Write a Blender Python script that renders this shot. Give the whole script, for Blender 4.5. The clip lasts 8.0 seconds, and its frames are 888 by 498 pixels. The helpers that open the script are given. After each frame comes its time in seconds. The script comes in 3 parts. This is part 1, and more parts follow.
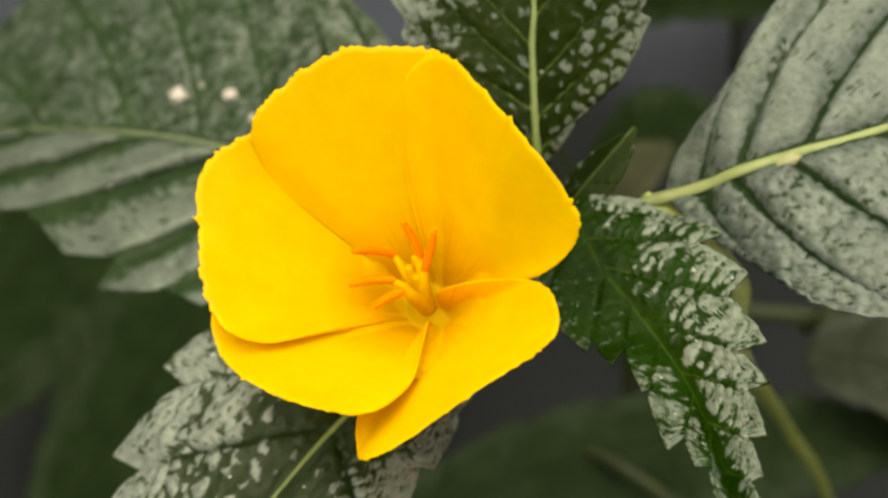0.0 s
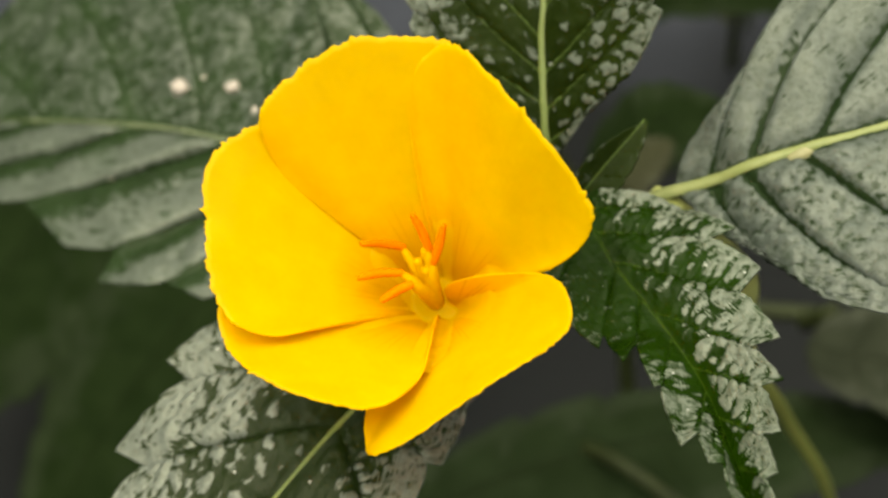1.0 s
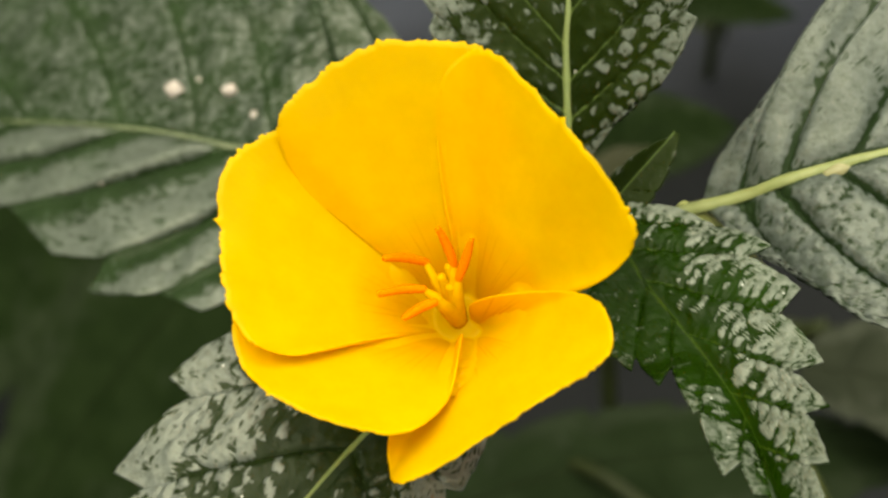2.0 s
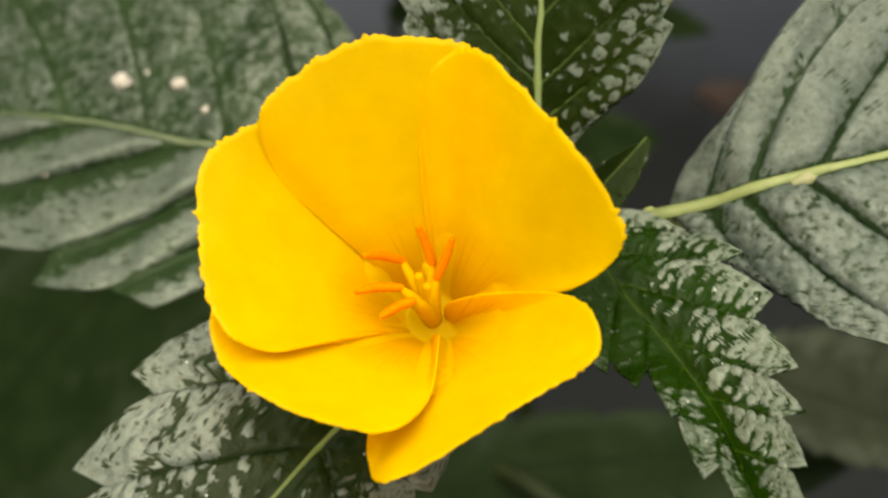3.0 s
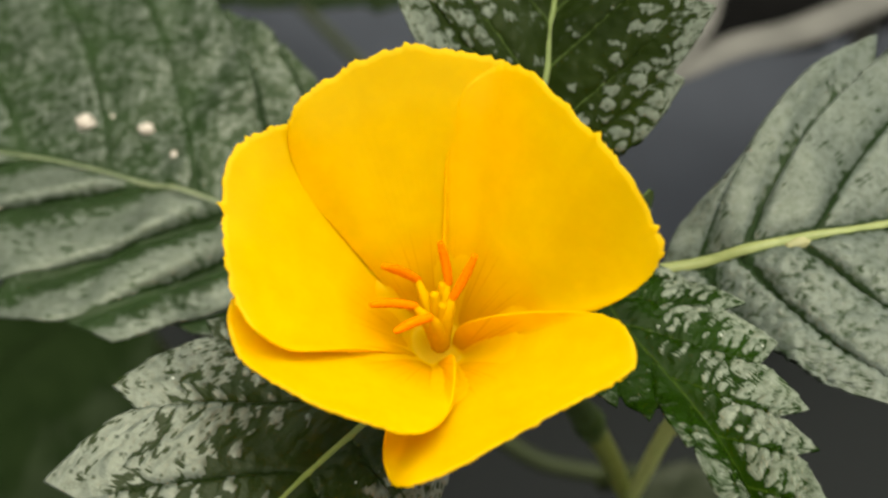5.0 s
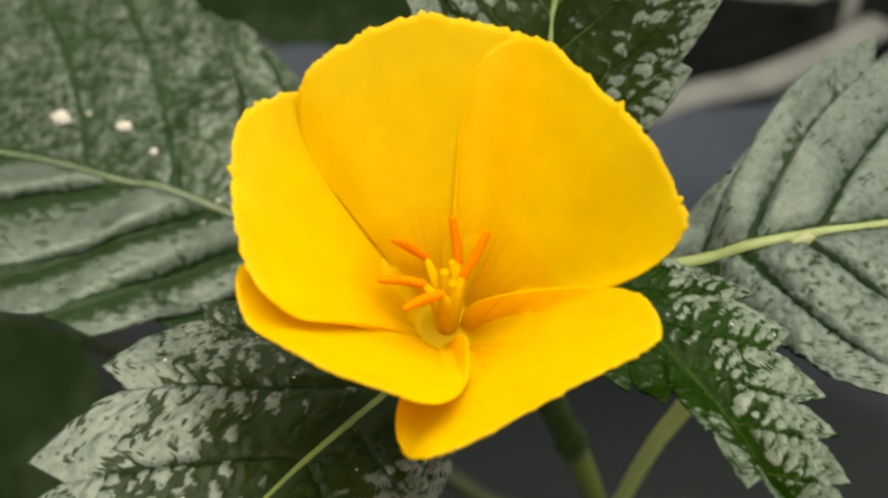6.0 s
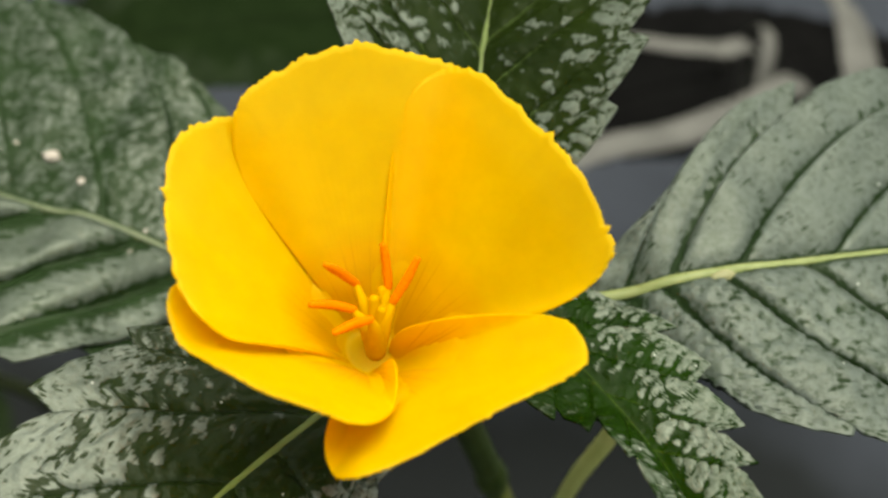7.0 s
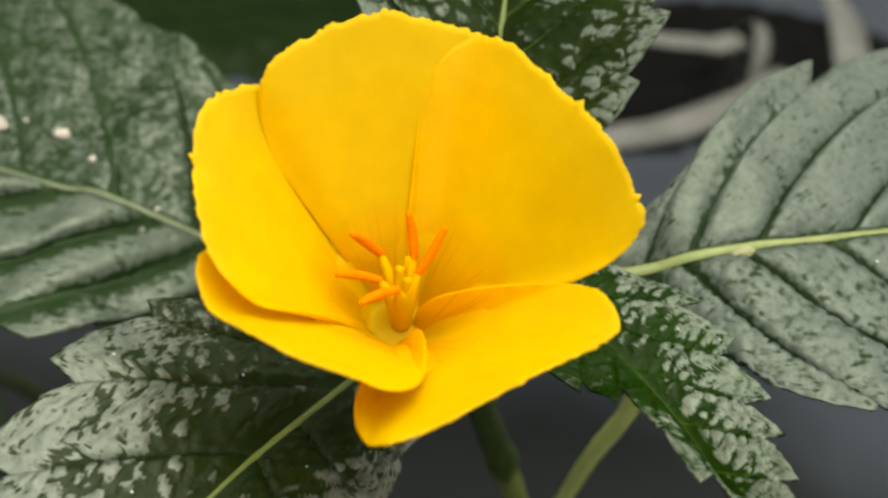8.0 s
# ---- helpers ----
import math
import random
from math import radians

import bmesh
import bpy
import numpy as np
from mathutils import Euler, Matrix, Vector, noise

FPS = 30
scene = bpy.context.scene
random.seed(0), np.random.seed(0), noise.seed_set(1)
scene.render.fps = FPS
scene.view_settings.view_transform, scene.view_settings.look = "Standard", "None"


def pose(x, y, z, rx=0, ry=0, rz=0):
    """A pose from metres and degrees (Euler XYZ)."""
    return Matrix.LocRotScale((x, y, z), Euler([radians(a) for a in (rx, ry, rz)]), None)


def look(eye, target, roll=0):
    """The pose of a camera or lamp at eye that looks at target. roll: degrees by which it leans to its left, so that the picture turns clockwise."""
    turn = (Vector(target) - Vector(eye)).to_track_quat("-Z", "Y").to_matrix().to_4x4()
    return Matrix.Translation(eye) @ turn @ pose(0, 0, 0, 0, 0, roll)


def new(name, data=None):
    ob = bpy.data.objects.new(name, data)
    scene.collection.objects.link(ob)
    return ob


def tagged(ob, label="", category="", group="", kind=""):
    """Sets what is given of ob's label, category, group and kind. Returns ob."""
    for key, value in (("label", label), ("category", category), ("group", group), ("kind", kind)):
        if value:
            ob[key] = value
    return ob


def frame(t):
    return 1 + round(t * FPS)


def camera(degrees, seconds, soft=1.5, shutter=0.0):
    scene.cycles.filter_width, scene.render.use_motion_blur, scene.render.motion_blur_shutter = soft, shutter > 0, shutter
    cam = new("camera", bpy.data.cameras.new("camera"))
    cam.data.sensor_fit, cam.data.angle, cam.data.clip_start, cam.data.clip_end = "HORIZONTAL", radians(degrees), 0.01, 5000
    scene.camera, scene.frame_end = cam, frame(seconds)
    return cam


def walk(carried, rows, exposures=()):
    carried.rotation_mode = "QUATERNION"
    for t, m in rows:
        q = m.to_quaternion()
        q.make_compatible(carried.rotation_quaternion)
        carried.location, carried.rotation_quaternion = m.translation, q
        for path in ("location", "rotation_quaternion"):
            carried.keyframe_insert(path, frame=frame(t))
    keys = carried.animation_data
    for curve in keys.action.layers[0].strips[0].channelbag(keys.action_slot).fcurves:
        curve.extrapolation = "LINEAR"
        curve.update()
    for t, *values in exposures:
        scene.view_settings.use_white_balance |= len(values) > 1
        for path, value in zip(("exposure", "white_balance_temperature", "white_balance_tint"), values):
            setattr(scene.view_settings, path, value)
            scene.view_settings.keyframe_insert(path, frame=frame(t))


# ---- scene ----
from mathutils.bvhtree import BVHTree

cam = camera(32.93, 8.0, soft=2.5)
cam.data.dof.use_dof = True
cam.data.dof.focus_distance = 0.194
cam.data.dof.aperture_fstop = 19.0
walk(cam, [
    (0.0, pose(0.0353, -0.0980, 0.6091, 28.56, 9.27, 1.11)),
    (0.3, pose(0.0358, -0.0990, 0.6090, 28.65, 9.13, 1.20)),
    (0.5, pose(0.0367, -0.0993, 0.6101, 28.54, 8.90, 1.09)),
    (0.7, pose(0.0360, -0.0985, 0.6089, 28.23, 9.19, 1.06)),
    (1.0, pose(0.0322, -0.0974, 0.6070, 28.48, 8.80, 1.14)),
    (1.3, pose(0.0299, -0.0944, 0.6037, 28.69, 8.06, 0.86)),
    (1.5, pose(0.0263, -0.0924, 0.6028, 28.73, 7.52, 0.89)),
    (1.7, pose(0.0241, -0.0910, 0.6017, 28.62, 7.28, 0.98)),
    (2.8, pose(0.0115, -0.0937, 0.5982, 28.82, 3.53, 0.11)),
    (3.0, pose(0.0087, -0.0922, 0.5994, 28.91, 2.29, -0.11)),
    (3.2, pose(0.0057, -0.0918, 0.5990, 29.18, 1.59, -0.05)),
    (3.5, pose(-0.0021, -0.0974, 0.5999, 30.00, -0.00, 0.00)),
    (3.7, pose(-0.0034, -0.1034, 0.5985, 30.50, -0.85, -0.05)),
    (4.0, pose(-0.0047, -0.1078, 0.5977, 32.63, -2.48, 0.09)),
    (4.3, pose(-0.0096, -0.1109, 0.5906, 34.31, -3.49, 0.28)),
    (4.5, pose(-0.0105, -0.1097, 0.5902, 35.09, -4.44, 0.08)),
    (4.7, pose(-0.0123, -0.1081, 0.5887, 35.50, -4.92, -0.01)),
    (5.8, pose(-0.0243, -0.1149, 0.5731, 38.73, -7.98, -1.14)),
    (6.0, pose(-0.0255, -0.1156, 0.5709, 39.29, -8.57, -1.26)),
    (6.2, pose(-0.0273, -0.1162, 0.5674, 39.24, -9.22, -1.49)),
    (6.5, pose(-0.0284, -0.1159, 0.5666, 39.83, -10.06, -1.80)),
    (7.0, pose(-0.0273, -0.1199, 0.5702, 41.66, -11.62, -2.65)),
    (7.2, pose(-0.0284, -0.1203, 0.5702, 41.64, -11.72, -2.60)),
    (7.5, pose(-0.0322, -0.1226, 0.5680, 41.81, -12.01, -2.61)),
    (7.7, pose(-0.0331, -0.1215, 0.5672, 41.76, -12.03, -2.71)),
    (8.0, pose(-0.0325, -0.1221, 0.5654, 41.92, -12.37, -3.05)),
], exposures=[(0.0, 1.76, 7500, 6.5), (3.5, 1.71, 7350, 6.5), (8.0, 1.69, 6850, 3.0)])

# ---- daylight: bright overcast sky ----
world = bpy.data.worlds.new("overcast_sky")
scene.world = world
world.use_nodes = True
wn = world.node_tree
sky = wn.nodes.new("ShaderNodeTexSky")
sky.sky_type = "NISHITA"
sky.sun_disc = False
sky.sun_elevation = radians(68)
sky.sun_rotation = radians(18)
grey = wn.nodes.new("ShaderNodeHueSaturation")
grey.inputs["Saturation"].default_value = 0.06
wn.links.new(sky.outputs["Color"], grey.inputs["Color"])
wn.links.new(grey.outputs["Color"], wn.nodes["Background"].inputs["Color"])
wn.nodes["Background"].inputs["Strength"].default_value = 0.12
sun = new("sun", bpy.data.lights.new("sun", "SUN"))
sun.data.energy = 1.0
sun.data.angle = radians(50)
sun.data.color = (1.0, 0.975, 0.90)
sun.matrix_world = look((-0.15, 0.10, 2.3), (0, 0, 0.4))


# ---- materials ----
def material(name, rough=0.5, spec=0.5):
    m = bpy.data.materials.new(name)
    m.use_nodes = True
    b = m.node_tree.nodes["Principled BSDF"]
    b.inputs["Roughness"].default_value = rough
    b.inputs["Specular IOR Level"].default_value = spec
    return m, m.node_tree, b


def node(tree, kind, **sets):
    n = tree.nodes.new(kind)
    for key, value in sets.items():
        n.inputs[key.replace("_", " ")].default_value = value
    return n


def noise_tex(tree, scale, detail=3.0, rough=0.55):
    co = tree.nodes.new("ShaderNodeTexCoord")
    n = node(tree, "ShaderNodeTexNoise", Scale=scale, Detail=detail, Roughness=rough)
    tree.links.new(co.outputs["Object"], n.inputs["Vector"])
    return n


def ramp(tree, source, stops):
    r = tree.nodes.new("ShaderNodeValToRGB")
    while len(r.color_ramp.elements) < len(stops):
        r.color_ramp.elements.new(0.5)
    for e, (at, col) in zip(r.color_ramp.elements, stops):
        e.position, e.color = at, (*col, 1)
    tree.links.new(source, r.inputs["Fac"])
    return r


def mix(tree, fac, a, b, kind="MIX"):
    m = tree.nodes.new("ShaderNodeMix")
    m.data_type, m.blend_type = "RGBA", kind
    for sock, value in ((m.inputs["Factor"], fac), (m.inputs["A"], a), (m.inputs["B"], b)):
        if isinstance(value, (int, float)):
            sock.default_value = value
        elif isinstance(value, tuple):
            sock.default_value = (*value, 1)
        else:
            tree.links.new(value, sock)
    return m.outputs["Result"]


def bump(tree, bsdf, height, strength, distance):
    b = node(tree, "ShaderNodeBump", Strength=strength, Distance=distance)
    tree.links.new(height, b.inputs["Height"])
    tree.links.new(b.outputs["Normal"], bsdf.inputs["Normal"])
    return b


def attribute(tree, name):
    a = tree.nodes.new("ShaderNodeAttribute")
    a.attribute_name = name
    return a.outputs["Fac"]


def thin(tree, bsdf, share, colour_socket):
    """Light that comes through a thin petal or leaf."""
    t = tree.nodes.new("ShaderNodeBsdfTranslucent")
    tree.links.new(colour_socket, t.inputs["Color"])
    m = tree.nodes.new("ShaderNodeMixShader")
    m.inputs["Fac"].default_value = share
    tree.links.new(bsdf.outputs["BSDF"], m.inputs[1])
    tree.links.new(t.outputs["BSDF"], m.inputs[2])
    tree.links.new(m.outputs["Shader"], tree.nodes["Material Output"].inputs["Surface"])


def petal_material():
    m, t, b = material("yellow_petal", 0.6, 0.25)
    pig = ramp(t, attribute(t, "along"), [(0.0, (0.80, 0.50, 0.004)), (0.24, (0.90, 0.56, 0.003)), (0.50, (0.96, 0.675, 0.002)), (0.9, (0.98, 0.682, 0.001)), (1.0, (0.98, 0.695, 0.006))])
    n = noise_tex(t, 240, 3)
    spots = ramp(t, n.outputs["Fac"], [(0.3, (0.95, 0.93, 0.9)), (0.7, (1, 1, 1))])
    col = mix(t, 1.0, pig.outputs["Color"], spots.outputs["Color"], "MULTIPLY")
    # fine nectar lines that run out of the throat
    at = t.nodes.new("ShaderNodeAttribute")
    at.attribute_name = "fan"
    ln = node(t, "ShaderNodeTexNoise", Scale=2.6, Detail=1.0)
    sq = t.nodes.new("ShaderNodeMapping")
    sq.inputs["Scale"].default_value = (1.6, 0.5, 1.0)
    t.links.new(at.outputs["Vector"], sq.inputs["Vector"])
    t.links.new(sq.outputs["Vector"], ln.inputs["Vector"])
    lines = ramp(t, ln.outputs["Fac"], [(0.60, (0, 0, 0)), (0.66, (1, 1, 1))])
    near = ramp(t, attribute(t, "along"), [(0.12, (0, 0, 0)), (0.22, (0.55, 0.55, 0.55)), (0.34, (0.45, 0.45, 0.45)), (0.48, (0, 0, 0))])
    lines = mix(t, 1.0, lines.outputs["Color"], near.outputs["Color"], "MULTIPLY")
    col = mix(t, lines, col, (0.70, 0.36, 0.004))
    t.links.new(col, b.inputs["Base Color"])
    w = node(t, "ShaderNodeTexWave", Scale=1.0, Distortion=1.5, Detail=2.0)
    w.bands_direction = "X"
    t.links.new(at.outputs["Vector"], w.inputs["Vector"])
    bump(t, b, w.outputs["Fac"], 0.05, 0.0002)
    thin(t, b, 0.55, col)
    return m


def leaf_material(name, dark, light, vein, sky_sheen, rough=0.42, spec=0.7, grain=0.4, thinness=0.08, cover=0.75, pit=0.25, ragged=0.42, glints=0.0):
    """Leaf: plain dark green along the veins, sky sheen painted pale on the raised parts, all under a dull cuticle."""
    m, t, b = material(name, rough, spec)
    n1 = noise_tex(t, 90, 3)
    n2 = noise_tex(t, 800, 4, 0.62)
    n3 = noise_tex(t, 280, 3, 0.6)
    base = ramp(t, n1.outputs["Fac"], [(0.3, dark), (0.7, light)])
    # the painted sky sheen lies on the raised parts, ragged at its edges and broken by small pits
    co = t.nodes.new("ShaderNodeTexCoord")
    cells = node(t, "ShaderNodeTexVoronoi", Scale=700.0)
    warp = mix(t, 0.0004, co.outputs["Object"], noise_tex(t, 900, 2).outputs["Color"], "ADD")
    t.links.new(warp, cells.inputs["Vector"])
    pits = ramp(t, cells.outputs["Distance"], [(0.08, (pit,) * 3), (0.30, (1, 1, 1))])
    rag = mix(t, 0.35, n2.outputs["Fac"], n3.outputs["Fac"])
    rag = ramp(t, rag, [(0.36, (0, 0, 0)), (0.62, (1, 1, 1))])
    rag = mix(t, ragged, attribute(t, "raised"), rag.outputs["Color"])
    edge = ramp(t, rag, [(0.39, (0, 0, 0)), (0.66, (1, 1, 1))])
    sheen_depth = ramp(t, n2.outputs["Fac"], [(0.36, (0.5 * cover,) * 3), (0.60, (cover,) * 3)])
    sheen_mask = mix(t, 1.0, edge.outputs["Color"], pits.outputs["Color"], "MULTIPLY")
    shiny = ramp(t, sheen_mask, [(0.0, (spec * 0.2,) * 3), (1.0, (spec,) * 3)])
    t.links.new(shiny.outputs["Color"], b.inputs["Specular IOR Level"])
    sheen_mask = mix(t, 1.0, sheen_mask, sheen_depth.outputs["Color"], "MULTIPLY")
    col = mix(t, sheen_mask, base.outputs["Color"], sky_sheen)
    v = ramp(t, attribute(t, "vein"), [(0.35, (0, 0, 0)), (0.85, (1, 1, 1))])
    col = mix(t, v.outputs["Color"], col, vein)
    if glints:
        # a few sparkles of the wet-looking skin, painted as pale dots
        glint_dots = node(t, "ShaderNodeTexVoronoi", Scale=520.0)
        t.links.new(co.outputs["Object"], glint_dots.inputs["Vector"])
        near = ramp(t, glint_dots.outputs["Distance"], [(0.07, (1, 1, 1)), (0.12, (0, 0, 0))])
        few = ramp(t, glint_dots.outputs["Color"], [(1.0 - glints, (0, 0, 0)), (1.02 - glints, (1, 1, 1))])
        col = mix(t, mix(t, 1.0, near.outputs["Color"], few.outputs["Color"], "MULTIPLY"), col, (0.46, 0.48, 0.42))
    t.links.new(col, b.inputs["Base Color"])
    r = ramp(t, n3.outputs["Fac"], [(0.35, (rough - 0.04,) * 3), (0.65, (rough + 0.10,) * 3)])
    t.links.new(r.outputs["Color"], b.inputs["Roughness"])
    b.inputs["Specular Tint"].default_value = (0.95, 1.0, 0.80, 1)
    h = mix(t, 0.25, n2.outputs["Fac"], pits.outputs["Color"])
    bump(t, b, h, grain, 0.0008)
    thin(t, b, thinness, col)
    return m


def plain(name, a, b_col, scale, rough, spec=0.4, relief=0.0, depth=0.0005):
    m, t, b = material(name, rough, spec)
    n = noise_tex(t, scale, 4)
    t.links.new(ramp(t, n.outputs["Fac"], [(0.3, a), (0.7, b_col)]).outputs["Color"], b.inputs["Base Color"])
    if relief:
        bump(t, b, n.outputs["Fac"], relief, depth)
    return m


PETAL = petal_material()
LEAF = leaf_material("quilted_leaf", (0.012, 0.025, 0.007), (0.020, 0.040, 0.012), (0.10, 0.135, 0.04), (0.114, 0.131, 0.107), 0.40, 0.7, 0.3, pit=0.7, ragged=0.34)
HAZY = leaf_material("hazy_quilted_leaf", (0.011, 0.022, 0.007), (0.016, 0.032, 0.010), (0.11, 0.145, 0.045), (0.104, 0.122, 0.108), 0.42, 0.6, 0.3, pit=0.65, ragged=0.30, glints=0.15)
SHEENED = leaf_material("grey_sheen_leaf", (0.0065, 0.0135, 0.0014), (0.011, 0.0215, 0.0022), (0.05, 0.075, 0.016), (0.098, 0.114, 0.096), 0.36, 0.8, 0.3, ragged=0.40, glints=0.22)
FRESH = leaf_material("glossy_young_leaf", (0.0055, 0.0165, 0.0005), (0.0105, 0.0330, 0.0008), (0.030, 0.058, 0.005), (0.205, 0.233, 0.18), 0.26, 0.4, 0.3, 0.08, ragged=0.37, glints=0.30)
GLOSSY = leaf_material("puckered_leaf", (0.008, 0.015, 0.0018), (0.014, 0.024, 0.003), (0.08, 0.12, 0.03), (0.145, 0.168, 0.135), 0.34, 0.32, 0.25, 0.05, ragged=0.44, glints=0.18)
# very dark green: the shade of the plants above is in this colour
SHADE = leaf_material("shaded_lower_leaf", (0.0060, 0.0125, 0.0030), (0.0105, 0.0190, 0.0055), (0.011, 0.019, 0.006), (0.013, 0.020, 0.008), 0.65, 0.12, 0.3, 0.05, 0.15)
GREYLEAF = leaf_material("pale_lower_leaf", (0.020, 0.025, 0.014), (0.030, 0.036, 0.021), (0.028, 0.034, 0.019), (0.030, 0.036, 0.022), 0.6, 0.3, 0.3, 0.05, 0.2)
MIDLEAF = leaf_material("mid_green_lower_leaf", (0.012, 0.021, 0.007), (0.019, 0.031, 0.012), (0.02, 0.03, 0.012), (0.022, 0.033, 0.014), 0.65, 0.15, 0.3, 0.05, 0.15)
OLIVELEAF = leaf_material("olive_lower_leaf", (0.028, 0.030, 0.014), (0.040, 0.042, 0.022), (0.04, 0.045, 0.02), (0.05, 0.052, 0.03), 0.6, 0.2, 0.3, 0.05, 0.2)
RIB = plain("pale_midrib", (0.18, 0.215, 0.065), (0.26, 0.29, 0.11), 300, 0.5, 0.4, 0.3)
PETIOLE = plain("pale_petiole", (0.56, 0.62, 0.18), (0.66, 0.70, 0.24), 300, 0.5, 0.4, 0.3)
NODE = plain("pinkish_node", (0.25, 0.25, 0.11), (0.30, 0.28, 0.14), 600, 0.5, 0.4, 0.3)
GREENRIB = plain("yellow_green_midrib", (0.10, 0.14, 0.028), (0.145, 0.185, 0.045), 300, 0.5, 0.4, 0.3)
DULLRIB = plain("grey_green_midrib", (0.115, 0.14, 0.07), (0.165, 0.19, 0.10), 300, 0.5, 0.4, 0.3)
OLIVE = plain("olive_midrib", (0.10, 0.135, 0.022), (0.15, 0.195, 0.04), 200, 0.5, 0.4, 0.3)
LIMESTEM = plain("yellow_green_stem", (0.17, 0.19, 0.04), (0.22, 0.25, 0.06), 200, 0.5, 0.4, 0.3)
STEM = plain("green_stem", (0.035, 0.06, 0.010), (0.06, 0.09, 0.018), 200, 0.5, 0.4, 0.3)
ANTHER = plain("orange_anther", (0.68, 0.165, 0.001), (0.76, 0.215, 0.002), 2000, 0.9, 0.05, 0.5, 0.0002)
FILAMENT = plain("yellow_filament", (0.56, 0.30, 0.002), (0.64, 0.36, 0.003), 800, 0.95, 0.05)
GROUND = plain("dark_grey_ground", (0.027, 0.031, 0.039), (0.048, 0.054, 0.067), 7, 0.75, 0.15, 0.5, 0.004)
WALL = plain("sky_block_wall", (0.035, 0.038, 0.03), (0.06, 0.062, 0.05), 3, 0.9, 0.2, 0.3, 0.004)
STRAW = plain("bleached_strap", (0.085, 0.083, 0.074), (0.145, 0.14, 0.125), 40, 0.7, 0.3, 0.3)
LOWSTEM = plain("dark_olive_stem", (0.018, 0.026, 0.005), (0.030, 0.040, 0.009), 200, 0.6, 0.3, 0.3)
# black for the sheet that stands in for shade behind the straps
GAPBLACK = plain("gap_black", (0.0028, 0.0028, 0.0026), (0.0055, 0.0053, 0.005), 60, 0.8, 0.03, 0.3)
LITTER = plain("rusty_litter", (0.050, 0.036, 0.030), (0.070, 0.048, 0.038), 60, 0.9, 0.2, 0.3)
SPECK = plain("pale_speck", (0.42, 0.37, 0.31), (0.54, 0.48, 0.41), 900, 0.8)


# ---- building helpers ----
def part(name, mesh, mat, parent, label="", smooth=True):
    ob = new(name, mesh)
    mesh.materials.append(mat)
    if smooth:
        mesh.polygons.foreach_set("use_smooth", [True] * len(mesh.polygons))
    ob.parent = parent
    return tagged(ob, label)


def grid_mesh(name, pts, extra=None, flip=False):
    """A mesh from an array of rows x columns of points, with float attributes."""
    rows, cols = pts.shape[:2]
    i = np.arange(rows * cols).reshape(rows, cols)
    quads = np.stack([i[:-1, :-1], i[:-1, 1:], i[1:, 1:], i[1:, :-1]], -1).reshape(-1, 4)
    if flip:
        quads = quads[:, ::-1]
    me = bpy.data.meshes.new(name)
    me.from_pydata(pts.reshape(-1, 3).tolist(), [], quads.tolist())
    for key, values in (extra or {}).items():
        if values.ndim == 3:
            me.attributes.new(key, "FLOAT_VECTOR", "POINT").data.foreach_set("vector", values.reshape(-1).astype(np.float32))
        else:
            me.attributes.new(key, "FLOAT", "POINT").data.foreach_set("value", values.reshape(-1).astype(np.float32))
    me.update()
    return me


def glide(points, steps):
    """A smooth curve through the rows of points."""
    p = np.asarray(points, float)
    tan = np.zeros_like(p)
    tan[1:-1] = (p[2:] - p[:-2]) / 2
    tan[0], tan[-1] = p[1] - p[0], p[-1] - p[-2]
    u = np.linspace(0, len(p) - 1, steps)
    k = np.minimum(u.astype(int), len(p) - 2)
    f = (u - k)[:, None]
    return (2 * f**3 - 3 * f**2 + 1) * p[k] + (f**3 - 2 * f**2 + f) * tan[k] + (3 * f**2 - 2 * f**3) * p[k + 1] + (f**3 - f**2) * tan[k + 1]


def tube_mesh(name, points, radii, sides=12, steps=40, flat=1.0):
    """A tapered, closed tube along a smooth curve."""
    c = glide(points, steps)
    r = np.interp(np.linspace(0, 1, steps), np.linspace(0, 1, len(radii)), radii)
    d = np.gradient(c, axis=0)
    d /= np.linalg.norm(d, axis=1, keepdims=True) + 1e-12
    side = np.cross(d, (0.13, 0.21, 0.97))
    side /= np.linalg.norm(side, axis=1, keepdims=True) + 1e-12
    up = np.cross(side, d)
    a = np.linspace(0, 2 * np.pi, sides + 1)[None, :, None]
    pts = c[:, None] + r[:, None, None] * (np.cos(a) * side[:, None] + flat * np.sin(a) * up[:, None])
    ends = (np.repeat(c[:1, None] - d[:1, None] * r[0] * 0.5, sides + 1, 1), np.repeat(c[-1:, None] + d[-1:, None] * r[-1] * 0.5, sides + 1, 1))
    return grid_mesh(name, np.concatenate([ends[0], pts, ends[1]]), flip=True)


